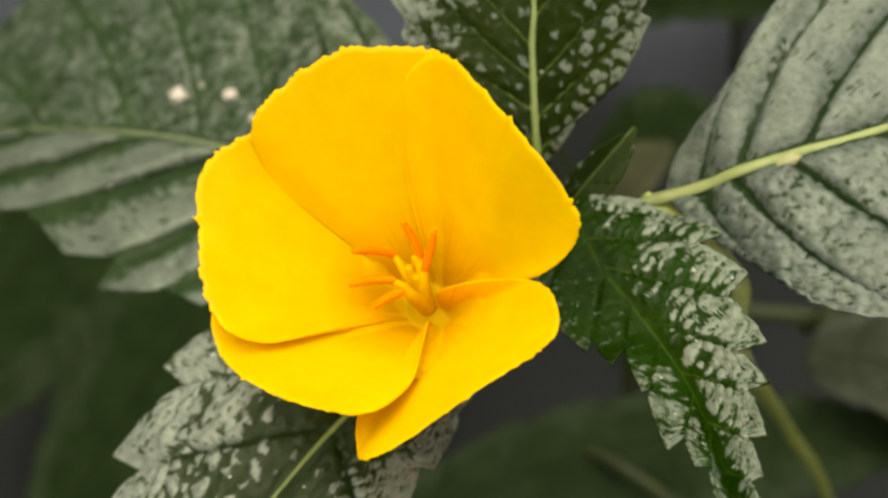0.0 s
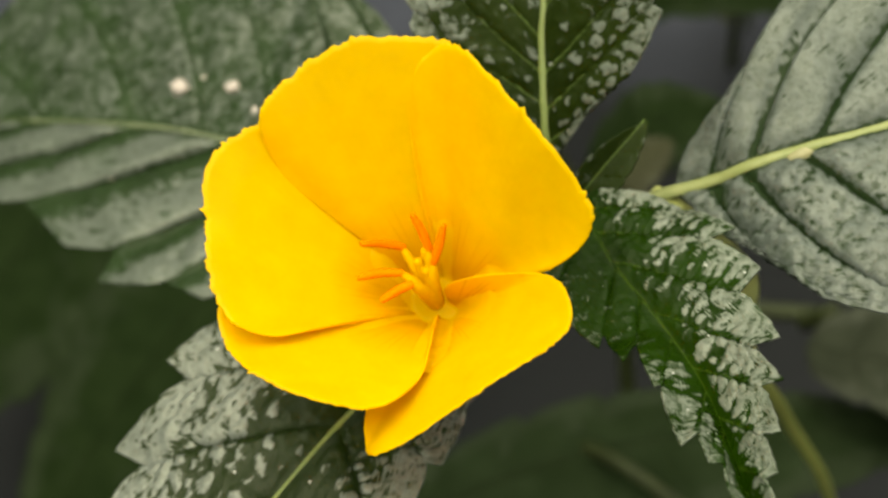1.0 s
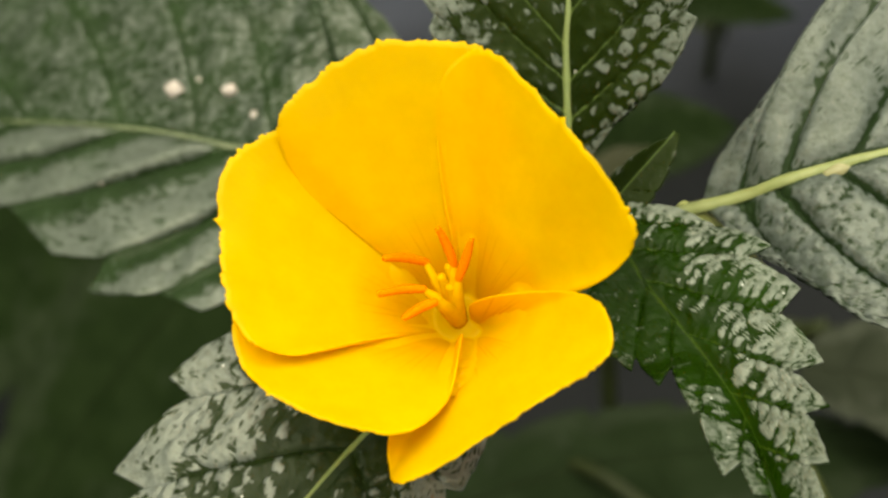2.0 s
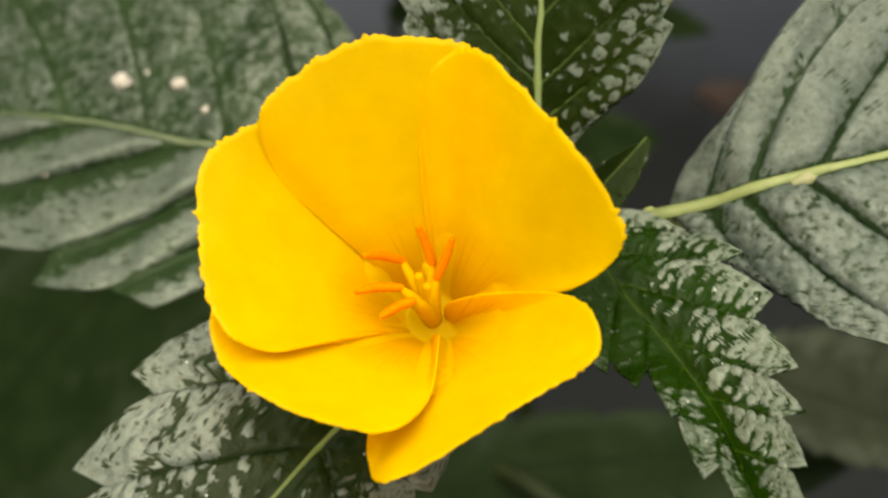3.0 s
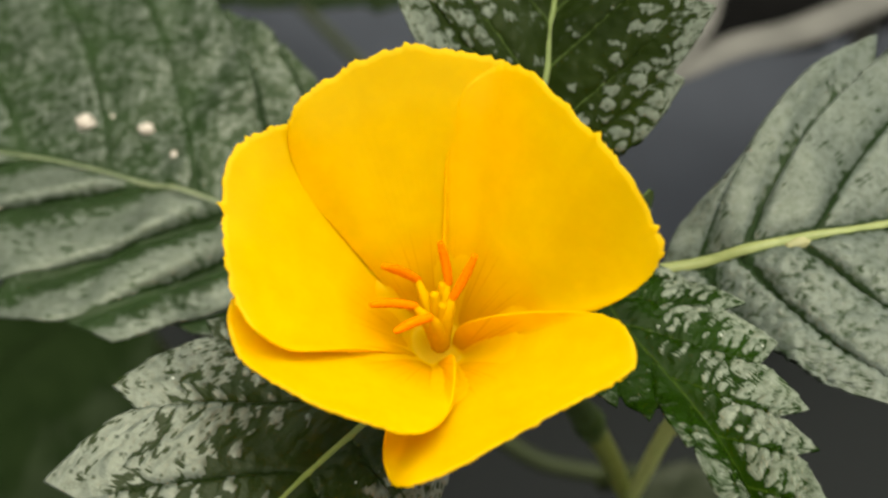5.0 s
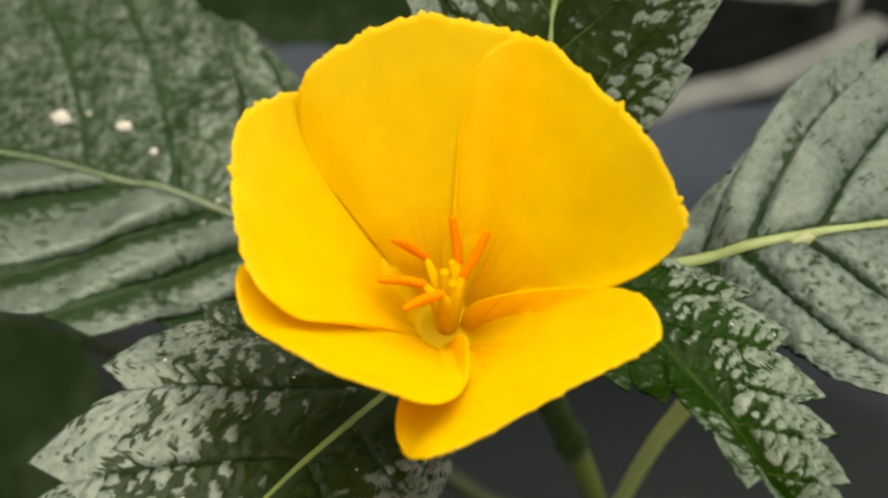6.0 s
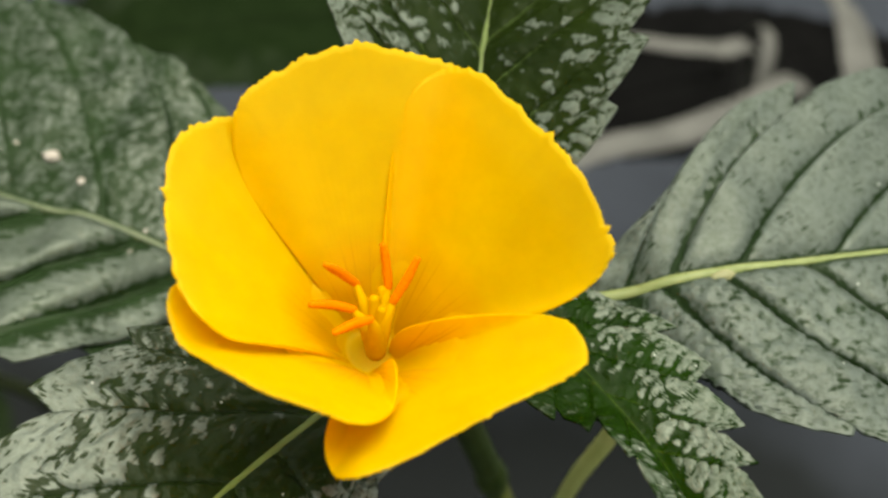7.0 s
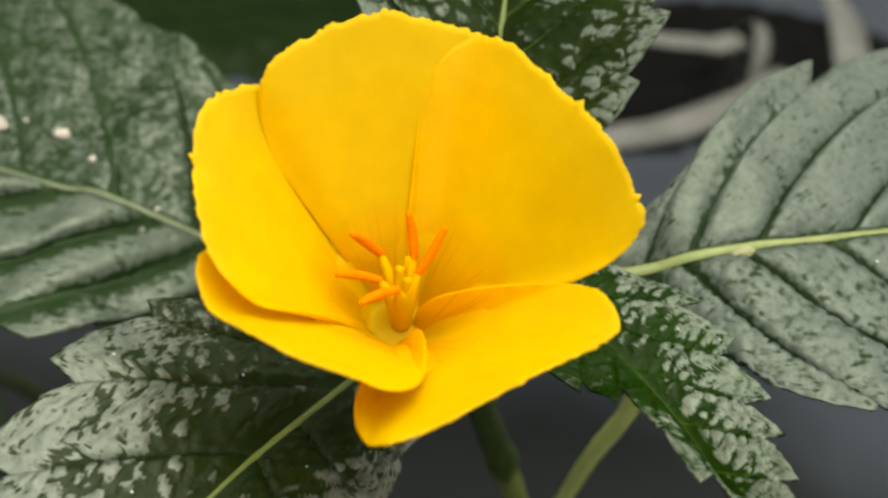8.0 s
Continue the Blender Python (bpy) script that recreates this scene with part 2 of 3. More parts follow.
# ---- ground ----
def darken_middle(m):
    """A round area of darker ground under the plant, with a broken border."""
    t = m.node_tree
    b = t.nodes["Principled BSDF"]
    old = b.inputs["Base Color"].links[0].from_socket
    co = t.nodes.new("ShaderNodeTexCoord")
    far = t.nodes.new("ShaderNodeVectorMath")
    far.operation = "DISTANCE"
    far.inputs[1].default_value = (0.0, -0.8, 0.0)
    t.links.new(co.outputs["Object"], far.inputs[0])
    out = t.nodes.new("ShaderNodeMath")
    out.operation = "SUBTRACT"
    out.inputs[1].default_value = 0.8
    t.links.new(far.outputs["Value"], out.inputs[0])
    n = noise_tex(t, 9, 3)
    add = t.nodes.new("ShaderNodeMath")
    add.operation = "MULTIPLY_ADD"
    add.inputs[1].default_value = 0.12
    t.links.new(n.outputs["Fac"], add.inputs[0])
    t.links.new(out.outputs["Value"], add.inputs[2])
    # 0 on the darker round area, 1 on the paler ground outside it
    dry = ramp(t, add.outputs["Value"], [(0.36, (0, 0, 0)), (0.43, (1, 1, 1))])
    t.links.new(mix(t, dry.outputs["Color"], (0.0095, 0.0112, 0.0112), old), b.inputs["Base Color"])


darken_middle(GROUND)


def ground():
    n = 90
    s = np.linspace(-1, 1, n)
    s = np.sign(s) * (np.abs(s) * 0.8 + np.abs(s) ** 9 * 400)
    x, y = np.meshgrid(s, s + 0.15)
    z = np.array([[0.012 * noise.noise((a * 4, b * 4, 0.3)) if abs(a) + abs(b) < 2 else 0.0 for a, b in zip(r, q)] for r, q in zip(x, y)])
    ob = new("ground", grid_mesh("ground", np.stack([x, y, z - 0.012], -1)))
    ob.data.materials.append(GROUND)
    ob.data.polygons.foreach_set("use_smooth", [True] * len(ob.data.polygons))
    tagged(ob, "dark grey bare ground with slight unevenness", "ground", kind="structure")


ground()


def sky_block(name, x, y, turn, tall=1.9):
    """A plain dark wall, unseen, coping on top, added to block low sky."""
    bm = bmesh.new()
    for size, at in (((2.6, 0.12, tall), (0, 0, tall / 2 - 0.01)), ((2.6, 0.18, 0.06), (0, 0, tall + 0.022))):
        m = Matrix.Translation(at) @ Matrix.Diagonal((*size, 1))
        bmesh.ops.create_cube(bm, size=1.0, matrix=m)
    me = bpy.data.meshes.new(name)
    bm.to_mesh(me)
    me.materials.append(WALL)
    ob = new(name, me)
    ob.matrix_world = pose(x, y, 0, 0, 0, turn)
    tagged(ob, "plain dark unseen wall that blocks low sky light", "wall", kind="structure")


# out of view on all four sides, only to darken the horizon
sky_block("sky_block_north", 0, 1.5, 0, 1.3)
sky_block("sky_block_south", 0, -1.3, 0, 0.9)
sky_block("sky_block_east", 1.35, 0.1, 90, 1.0)
sky_block("sky_block_west", -1.35, 0.1, 90, 1.0)


# ---- leaves ----
SURFACES = []


def smooth(x, lo, hi):
    t = np.clip((x - lo) / (hi - lo), 0, 1)
    return t * t * (3 - 2 * t)


def blisters(p, u, seed):
    """Cells between the finest veins: how far inside its cell each spot lies, and a number from 0 to 1 for the cell."""
    rnd = np.random.RandomState(seed)
    gx, gy = np.meshgrid(np.arange(math.floor(p.min()) - 1, p.max() + 2), np.arange(math.floor(u.min()) - 1, u.max() + 2))
    gx = (gx + 0.5 * (gy % 2) + rnd.uniform(-0.36, 0.36, gx.shape)).ravel()
    gy = (gy + rnd.uniform(-0.36, 0.36, gy.shape)).ravel()
    tone = rnd.uniform(0, 1, gx.size)
    inside, of = np.zeros(p.size), np.zeros(p.size)
    flat_p, flat_u = p.ravel(), u.ravel()
    for k in range(0, p.size, 4000):
        d = np.hypot(flat_p[k:k + 4000, None] - gx, flat_u[k:k + 4000, None] - gy)
        near = np.argmin(d, 1)
        two = np.partition(d, 1, 1)
        inside[k:k + 4000] = two[:, 1] - two[:, 0]
        of[k:k + 4000] = tone[near]
    return inside.reshape(p.shape), of.reshape(p.shape)


def fan_of_veins(length, wide, count, sgn, lead=0.3, depth=0.12, tail=0.0):
    """Side veins for a plain toothed leaf: (start on the rib, tip along, tip across, and the tooth before it)."""
    rows = []
    for k in range(count + 1):
        u = k / count
        body = math.sin(math.pi * min(1, u * 0.96 + 0.03) ** 0.75) ** 0.75
        w = wide * max(body, 0.02)
        a = length * u + lead * w * (1 - u)
        rows.append((length * u * (0.9 if u < 1 else 1), a, sgn * w * (1 - depth) + tail * u, 0.8, a - 0.012 * length, sgn * w + tail * u))
    return rows


def slow(a, w, seed, size):
    return np.array([noise.noise((x / size, y / size, seed * 3.7)) for x, y in zip(a.ravel(), w.ravel())]).reshape(a.shape)


def blade(parent, rib, axis, up, left, right, label, mat, slopes=(0.0, 0.0), rim=None, seed=1, bend=0.06, sinks=(0.9, 0.9), grooves=(1.0, 1.0), pleat=0.0, cells=(1.6, 1.8), puffs=(0.3, 0.3), bulge=0.07,
          nib=0.25, nibs=3, cover=(0.3, 0.8), spots=0.4, hollows=(0.0, 0.0), pale=0.3, rib_r=0.9, rib_mat=None, waves=0.8, rows=26, cols=60, wanes=(0.0, 0.0), skew=0.7, origin=None, sheens=(1.0, 1.0), fade=None, tipward=(0.0, 1.0, 0.0)):
    """A toothed leaf, all in mm. rib: the midrib's curve; left, right: for each side vein, from the base to the tip,
    its start along the rib, its end (along, across) and the tooth before that end (share of the strip, along, across).
    Veins lie in grooves; the skin between them is blistered, and a pale sky sheen is painted towards the margin and on
    the blisters."""
    o = np.array(origin or rib[0], float)
    u3 = np.array(up, float)
    u3 /= np.linalg.norm(u3)
    a3 = np.array(axis, float)
    a3 -= u3 * (a3 @ u3)
    a3 /= np.linalg.norm(a3)
    w3 = np.cross(a3, u3)
    frame3 = np.array([a3, w3, u3])
    c = glide((np.array(rib, float) - o) @ frame3.T, 300)
    verts, quads, vein_at, sheen_at = [], [], [], []
    base = 0
    for at, (side, sgn) in enumerate(((left, -1), (right, 1))):
        slope, sink, puff, hollow, wane = slopes[at], sinks[at], puffs[at], hollows[at], wanes[at]
        groove = grooves[at]
        v = np.array(side, float)
        n = len(v) - 1
        t = 0.5 - 0.5 * np.cos(np.pi * np.arange(rows) / rows)
        p = []
        for m in range(n):
            own = t.copy()
            own[np.argmin(np.abs(own - v[m + 1, 3]))] = v[m + 1, 3]
            p.append(m + own)
        p = np.concatenate(p + [[n]])
        k = np.minimum(p.astype(int), n - 1)
        x = (p - k)[:, None]
        start = v[k, :1] * (1 - x) + v[k + 1, :1] * x
        org = np.stack([start[:, 0], np.interp(start[:, 0], c[:, 0], c[:, 1])], -1)
        e0, e1, f, mid = v[k, 1:3], v[k + 1, 1:3], v[k + 1, 3:4], v[k + 1, 4:6]
        s = np.clip(x / f, 0, 1)
        way = mid - e0
        out = np.stack([-way[:, 1], way[:, 0]], -1) * sgn
        edge = np.where(x < f, e0 + way * s + out * bulge * 4 * s**0.65 * (1 - s**0.65), mid + (e1 - mid) * np.clip((x - f) / (1 - f), 0, 1))
        rnd = np.random.RandomState(seed + 50 * (sgn > 0))
        size = rnd.uniform(0.4, 1.2, (n + 1) * nibs * 2)
        saw = (s[:, 0] * nibs) % 1.0
        saw = np.where(s[:, 0] < 0.98, saw * (saw < 0.85), 0) * size[(k * nibs + (s[:, 0] * nibs).astype(int)) % size.size]
        ray = edge - org
        far = np.linalg.norm(ray, axis=1, keepdims=True) + 1e-9
        edge = edge + ray / far * (nib * saw)[:, None] * np.clip(far / 6, 0, 1)
        ray = edge - org
        far = np.linalg.norm(ray, axis=1, keepdims=True) + 1e-9
        back = np.stack([-ray[:, 1], ray[:, 0]], -1)
        back *= -np.sign(back[:, :1] + 1e-9)
        q = np.linspace(0, 1, cols)[None, :, None] ** 0.95
        pts = org[:, None] + ray[:, None] * q + back[:, None] * bend * 2 * q * (1 - q)
        q = q[..., 0]
        a, w = pts[..., 0], pts[..., 1]
        off = np.abs(w - np.interp(a, c[:, 0], c[:, 1]))
        rh = np.interp(a, c[:, 0], c[:, 2])
        h = rh + slope * off if rim is None else rh + (np.interp(a, rim[0], rim[2 if sgn > 0 else 1]) - rh) * q
        # distance in mm to the nearest side vein
        step = np.zeros_like(a)
        for m in range(n):
            r = slice(m * rows, (m + 1) * rows + (m == n - 1))
            step[r] = np.linalg.norm(pts[min((m + 1) * rows, len(p) - 1)] - pts[m * rows], axis=-1)[None]
        xx = np.broadcast_to(x, a.shape)
        d = np.minimum(xx, 1 - xx) * step
        along = q * far
        stray = slow(a, w, seed + 2, 1.6), slow(a, w, seed + 3, 1.6)
        inside, tone = blisters(p[:, None] * cells[0] + 0.45 * stray[0], (along + skew * xx * step) / cells[1] + 0.45 * stray[1], seed + 9 * (sgn > 0))
        dome = smooth(inside, 0.0, 0.55)
        rise = 1 - np.exp(-(d / groove) ** 1.5) * (1 - 0.8 * smooth(q, 0.55, 0.95))
        body = smooth(off, 0.0, 3.0)
        lift = sink * rise * (0.25 + 0.75 * body) + puff * dome * smooth(off, 0.2, 2.0) * (1 - 0.7 * smooth(q, 0.8, 1.0)) - pleat * xx * (xx < 1) * body * smooth(1 - xx, 0, 0.12)
        low = slow(a, w, seed, 9.0)
        lift = lift + waves * low * smooth(off, 1, 10)
        h = h + lift
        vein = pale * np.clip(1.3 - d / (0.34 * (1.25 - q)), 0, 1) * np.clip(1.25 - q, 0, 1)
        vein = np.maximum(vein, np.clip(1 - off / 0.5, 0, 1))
        # painted sheen stops at the grooves and thins on sides turned from the sky
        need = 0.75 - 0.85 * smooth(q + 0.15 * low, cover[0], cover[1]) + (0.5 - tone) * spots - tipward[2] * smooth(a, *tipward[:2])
        sky_sheen = smooth(inside, need, need + 0.22) * (1 - hollow * (1 - smooth(inside, 0.03, 0.25)))
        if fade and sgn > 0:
            sky_sheen = sky_sheen * np.interp(a, *fade)
        sky_sheen = sky_sheen * np.maximum(smooth(d + 0.45 * stray[1], groove * 0.25, groove * 1.1), 0.8 * smooth(q, 0.7, 0.95)) * smooth(off, 0.4, 1.6) * (1 - wane * smooth(xx, 0.4, 0.85)) * sheens[at]
        world3 = np.stack([a, w, h], -1) @ frame3 + o
        rws, cls = a.shape
        i = np.arange(rws * cls).reshape(rws, cls) + base
        quad = np.stack([i[:-1, :-1], i[:-1, 1:], i[1:, 1:], i[1:, :-1]], -1).reshape(-1, 4)
        quads.append(quad if sgn < 0 else quad[:, ::-1])
        verts.append(world3.reshape(-1, 3))
        vein_at.append(vein.ravel())
        sheen_at.append(sky_sheen.ravel())
        base += rws * cls
    me = bpy.data.meshes.new("leaf")
    me.from_pydata((np.concatenate(verts) * 1e-3).tolist(), [], np.concatenate(quads).tolist())
    for key, values in (("vein", vein_at), ("raised", sheen_at)):
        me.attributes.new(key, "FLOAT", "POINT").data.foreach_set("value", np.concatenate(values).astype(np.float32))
    me.update()
    ob = part("leaf", me, mat, parent, label)
    SURFACES.append(ob)
    mod = ob.modifiers.new("thickness", "SOLIDIFY")
    mod.thickness, mod.offset = 0.0003, -1
    if rib_mat:
        line = (c[np.linspace(0, 297, 16).astype(int)] + (0, 0, rib_r * 0.25 + 0.2 * max(sinks))) @ frame3 + o
        part("midrib", tube_mesh("midrib", line * 1e-3, [rib_r * 1e-3 * r for r in (1.0, 0.85, 0.6, 0.2)], 10, 70, 0.75), rib_mat, ob)
    return ob


plant = tagged(new("flowering_plant"), "green plant with toothed quilted leaves and one open yellow flower", "plant")
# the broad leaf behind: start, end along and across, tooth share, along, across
# its upper half, turned away, gets less of the painted sheen
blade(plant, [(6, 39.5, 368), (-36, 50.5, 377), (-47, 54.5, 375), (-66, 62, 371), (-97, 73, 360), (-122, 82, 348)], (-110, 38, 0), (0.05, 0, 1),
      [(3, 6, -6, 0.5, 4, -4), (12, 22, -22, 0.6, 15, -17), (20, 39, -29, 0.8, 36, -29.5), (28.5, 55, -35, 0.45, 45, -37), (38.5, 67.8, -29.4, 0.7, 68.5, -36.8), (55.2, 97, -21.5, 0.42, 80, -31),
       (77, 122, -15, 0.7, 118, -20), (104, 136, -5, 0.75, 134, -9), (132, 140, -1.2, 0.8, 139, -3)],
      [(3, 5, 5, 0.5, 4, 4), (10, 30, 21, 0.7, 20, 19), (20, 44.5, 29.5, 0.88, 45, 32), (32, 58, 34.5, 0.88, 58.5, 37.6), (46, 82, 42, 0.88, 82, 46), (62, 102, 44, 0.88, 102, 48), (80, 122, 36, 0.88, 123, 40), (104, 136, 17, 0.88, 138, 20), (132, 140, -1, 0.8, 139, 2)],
      "broad grey-green quilted leaf with pale specks", LEAF, (0.0, 0.15), seed=3, bend=0.10, sinks=(2.6, 0.6), grooves=(1.7, 0.9), sheens=(1.0, 0.52), pleat=1.4, puffs=(0.25, 0.25), cells=(2.2, 3.2), cover=(-1.0, -0.1), hollows=(0.1, 0.25), spots=0.2, pale=0.10, bulge=0.10,
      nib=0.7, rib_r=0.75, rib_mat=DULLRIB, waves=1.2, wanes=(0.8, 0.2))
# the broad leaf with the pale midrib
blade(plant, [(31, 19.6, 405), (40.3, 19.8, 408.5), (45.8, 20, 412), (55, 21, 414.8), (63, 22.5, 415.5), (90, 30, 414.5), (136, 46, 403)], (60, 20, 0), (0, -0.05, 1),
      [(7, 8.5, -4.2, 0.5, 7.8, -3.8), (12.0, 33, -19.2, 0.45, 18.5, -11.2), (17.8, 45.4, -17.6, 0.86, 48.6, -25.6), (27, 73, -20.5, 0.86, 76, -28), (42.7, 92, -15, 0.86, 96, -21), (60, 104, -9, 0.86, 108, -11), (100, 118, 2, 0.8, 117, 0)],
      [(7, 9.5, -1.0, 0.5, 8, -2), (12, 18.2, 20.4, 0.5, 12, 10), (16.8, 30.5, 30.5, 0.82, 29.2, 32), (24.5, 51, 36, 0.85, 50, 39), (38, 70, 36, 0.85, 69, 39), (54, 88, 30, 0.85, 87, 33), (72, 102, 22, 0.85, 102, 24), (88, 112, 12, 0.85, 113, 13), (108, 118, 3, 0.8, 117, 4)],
      "broad grey-green quilted leaf with a pale midrib", HAZY, (0.22, 0.0), seed=5, bend=0.15, bulge=0.12, sinks=(1.1, 1.6), grooves=(1.1, 1.3), puffs=(0.12, 0.45), cells=(1.8, 2.3), cover=(-1.0, -0.1), hollows=(0.0, 0.25), spots=0.12, sheens=(0.92, 0.80), pale=0.30,
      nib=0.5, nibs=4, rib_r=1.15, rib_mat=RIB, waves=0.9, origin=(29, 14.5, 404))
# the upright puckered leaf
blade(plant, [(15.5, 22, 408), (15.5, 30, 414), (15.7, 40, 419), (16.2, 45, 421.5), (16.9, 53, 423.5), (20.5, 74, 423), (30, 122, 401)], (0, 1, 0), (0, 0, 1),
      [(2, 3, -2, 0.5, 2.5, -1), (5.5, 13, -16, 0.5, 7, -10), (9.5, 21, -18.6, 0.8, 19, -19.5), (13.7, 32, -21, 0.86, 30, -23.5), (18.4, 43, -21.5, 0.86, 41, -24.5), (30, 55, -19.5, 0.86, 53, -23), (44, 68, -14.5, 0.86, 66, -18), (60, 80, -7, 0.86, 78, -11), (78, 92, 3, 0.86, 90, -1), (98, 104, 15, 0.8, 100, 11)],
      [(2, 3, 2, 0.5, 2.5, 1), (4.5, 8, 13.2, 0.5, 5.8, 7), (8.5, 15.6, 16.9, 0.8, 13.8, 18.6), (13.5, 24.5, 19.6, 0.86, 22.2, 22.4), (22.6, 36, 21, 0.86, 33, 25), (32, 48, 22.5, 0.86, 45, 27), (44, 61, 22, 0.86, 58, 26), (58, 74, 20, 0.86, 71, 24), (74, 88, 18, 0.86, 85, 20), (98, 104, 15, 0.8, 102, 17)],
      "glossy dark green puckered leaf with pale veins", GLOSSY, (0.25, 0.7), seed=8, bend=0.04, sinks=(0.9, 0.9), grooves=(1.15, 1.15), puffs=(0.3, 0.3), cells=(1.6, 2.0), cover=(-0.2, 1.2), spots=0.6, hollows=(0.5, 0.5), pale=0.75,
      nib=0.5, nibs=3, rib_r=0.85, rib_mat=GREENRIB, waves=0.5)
# the leaf in front with the broad painted sheen
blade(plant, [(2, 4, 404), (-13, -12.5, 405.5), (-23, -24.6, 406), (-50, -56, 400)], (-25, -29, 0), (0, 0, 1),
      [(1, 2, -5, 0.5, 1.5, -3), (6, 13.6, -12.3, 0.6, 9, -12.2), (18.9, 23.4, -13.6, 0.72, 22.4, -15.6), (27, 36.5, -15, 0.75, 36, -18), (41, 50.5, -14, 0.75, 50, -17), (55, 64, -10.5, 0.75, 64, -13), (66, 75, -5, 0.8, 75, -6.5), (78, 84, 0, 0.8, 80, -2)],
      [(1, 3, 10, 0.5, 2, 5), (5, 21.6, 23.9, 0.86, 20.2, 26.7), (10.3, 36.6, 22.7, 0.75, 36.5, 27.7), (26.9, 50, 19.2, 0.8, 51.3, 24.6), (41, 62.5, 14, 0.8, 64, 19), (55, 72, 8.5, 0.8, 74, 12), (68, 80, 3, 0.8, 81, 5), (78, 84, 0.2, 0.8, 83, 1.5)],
      "dark green deeply toothed leaf with a painted grey sheen", SHEENED, (0.0, 0.05), seed=11, bend=0.02, sinks=(0.7, 0.7), grooves=(0.75, 0.75), sheens=(0.85, 1.0), puffs=(0.3, 0.3), cells=(2.6, 2.0), cover=(0.10, 0.85), spots=0.6, fade=((0, 18, 30, 90), (0.2, 0.4, 1, 1)), hollows=(0.0, 0.0), pale=0.5,
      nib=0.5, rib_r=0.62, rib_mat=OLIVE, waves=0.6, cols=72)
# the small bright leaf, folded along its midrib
# the hanging lobes lie in shade, so their painted sheen is faded
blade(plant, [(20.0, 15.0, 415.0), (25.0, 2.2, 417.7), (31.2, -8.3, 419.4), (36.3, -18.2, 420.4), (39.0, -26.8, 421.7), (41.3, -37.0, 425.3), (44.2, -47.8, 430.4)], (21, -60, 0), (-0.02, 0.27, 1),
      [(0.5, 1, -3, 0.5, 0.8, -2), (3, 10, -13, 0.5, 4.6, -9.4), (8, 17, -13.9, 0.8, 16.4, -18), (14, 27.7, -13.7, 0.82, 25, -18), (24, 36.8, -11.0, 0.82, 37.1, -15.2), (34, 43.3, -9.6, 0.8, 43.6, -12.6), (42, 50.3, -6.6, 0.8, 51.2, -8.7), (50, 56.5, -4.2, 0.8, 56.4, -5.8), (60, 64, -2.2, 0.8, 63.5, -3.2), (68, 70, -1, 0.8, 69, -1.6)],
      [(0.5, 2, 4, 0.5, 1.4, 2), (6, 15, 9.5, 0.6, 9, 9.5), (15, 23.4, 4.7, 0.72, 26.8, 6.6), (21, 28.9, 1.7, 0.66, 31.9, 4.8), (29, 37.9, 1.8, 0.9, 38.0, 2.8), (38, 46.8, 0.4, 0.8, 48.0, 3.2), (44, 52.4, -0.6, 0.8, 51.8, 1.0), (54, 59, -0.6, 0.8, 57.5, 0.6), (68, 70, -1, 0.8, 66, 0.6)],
      "small glossy bright green leaf with sharp deep teeth", FRESH, rim=([0, 14, 27, 30, 36, 70], [0, 0, 0, 0, 0, 0], [-1, -3, -3, -1.2, -0.4, 0]), seed=14, bend=0.02, sinks=(0.6, 0.6), grooves=(0.9, 0.6), sheens=(1.0, 0.8), puffs=(0.4, 0.15), cells=(1.0, 1.4), skew=1.0, cover=(-0.1, 1.15), spots=0.7, tipward=(12, 40, 0.42),
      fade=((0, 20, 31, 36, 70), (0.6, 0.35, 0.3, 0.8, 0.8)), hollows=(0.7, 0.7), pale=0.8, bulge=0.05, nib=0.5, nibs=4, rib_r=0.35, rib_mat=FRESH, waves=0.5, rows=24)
# a tiny bract beside the upright leaf
blade(plant, [(17, 12, 411), (22, 17, 415), (30, 24.5, 418.7)], (13, 12.5, 6), (0.3, -0.3, 1), fan_of_veins(19, 3.6, 4, -1, 0.5), fan_of_veins(19, 3.2, 4, 1, 0.5),
      "tiny pointed dark green bract", GLOSSY, (0.5, 0.5), seed=17, sinks=(0.2, 0.2), puffs=(0.1, 0.1), cells=(2, 1.2), cover=(0.3, 1.6), sheens=(0.35, 0.35), nib=0.2, rib_r=0.3, rib_mat=STEM, rows=10, cols=16, waves=0.1)

# ---- stems ----
part("rib_node", tube_mesh("rib_node", np.array([(51.2, 19.3, 414.6), (53.1, 19.8, 415.0), (55.0, 20.3, 414.8)]) * 1e-3, [0.0006, 0.0010, 0.0006], 12, 12), NODE, plant, "pale pinkish swelling on the midrib")
# one stem in two greens: the upper one includes the flower's shade
part("stem", tube_mesh("stem", np.array([(1.5, 2, 409), (5, 10, 406), (10, 17, 399), (23, 25, 370), (36, 32, 340)]) * 1e-3,
                       [0.0020, 0.0024, 0.0026, 0.0026, 0.0026], 14, 60), STEM, plant, "green upper stem, darkened for the shade under the flower")
part("stem", tube_mesh("stem", np.array([(36, 32, 340), (46, 32, 318), (58, 29, 285), (72, 24, 220), (85, 30, -10)]) * 1e-3,
                       [0.0025, 0.0020, 0.0015, 0.0014, 0.002], 14, 60), LIMESTEM, plant, "pale olive lower stem")
part("stem_joint", tube_mesh("stem_joint", np.array([(35, 31.5, 343), (36.4, 32, 339), (38, 32, 335)]) * 1e-3, [0.0026, 0.0033, 0.0024], 14, 12), STEM, plant)
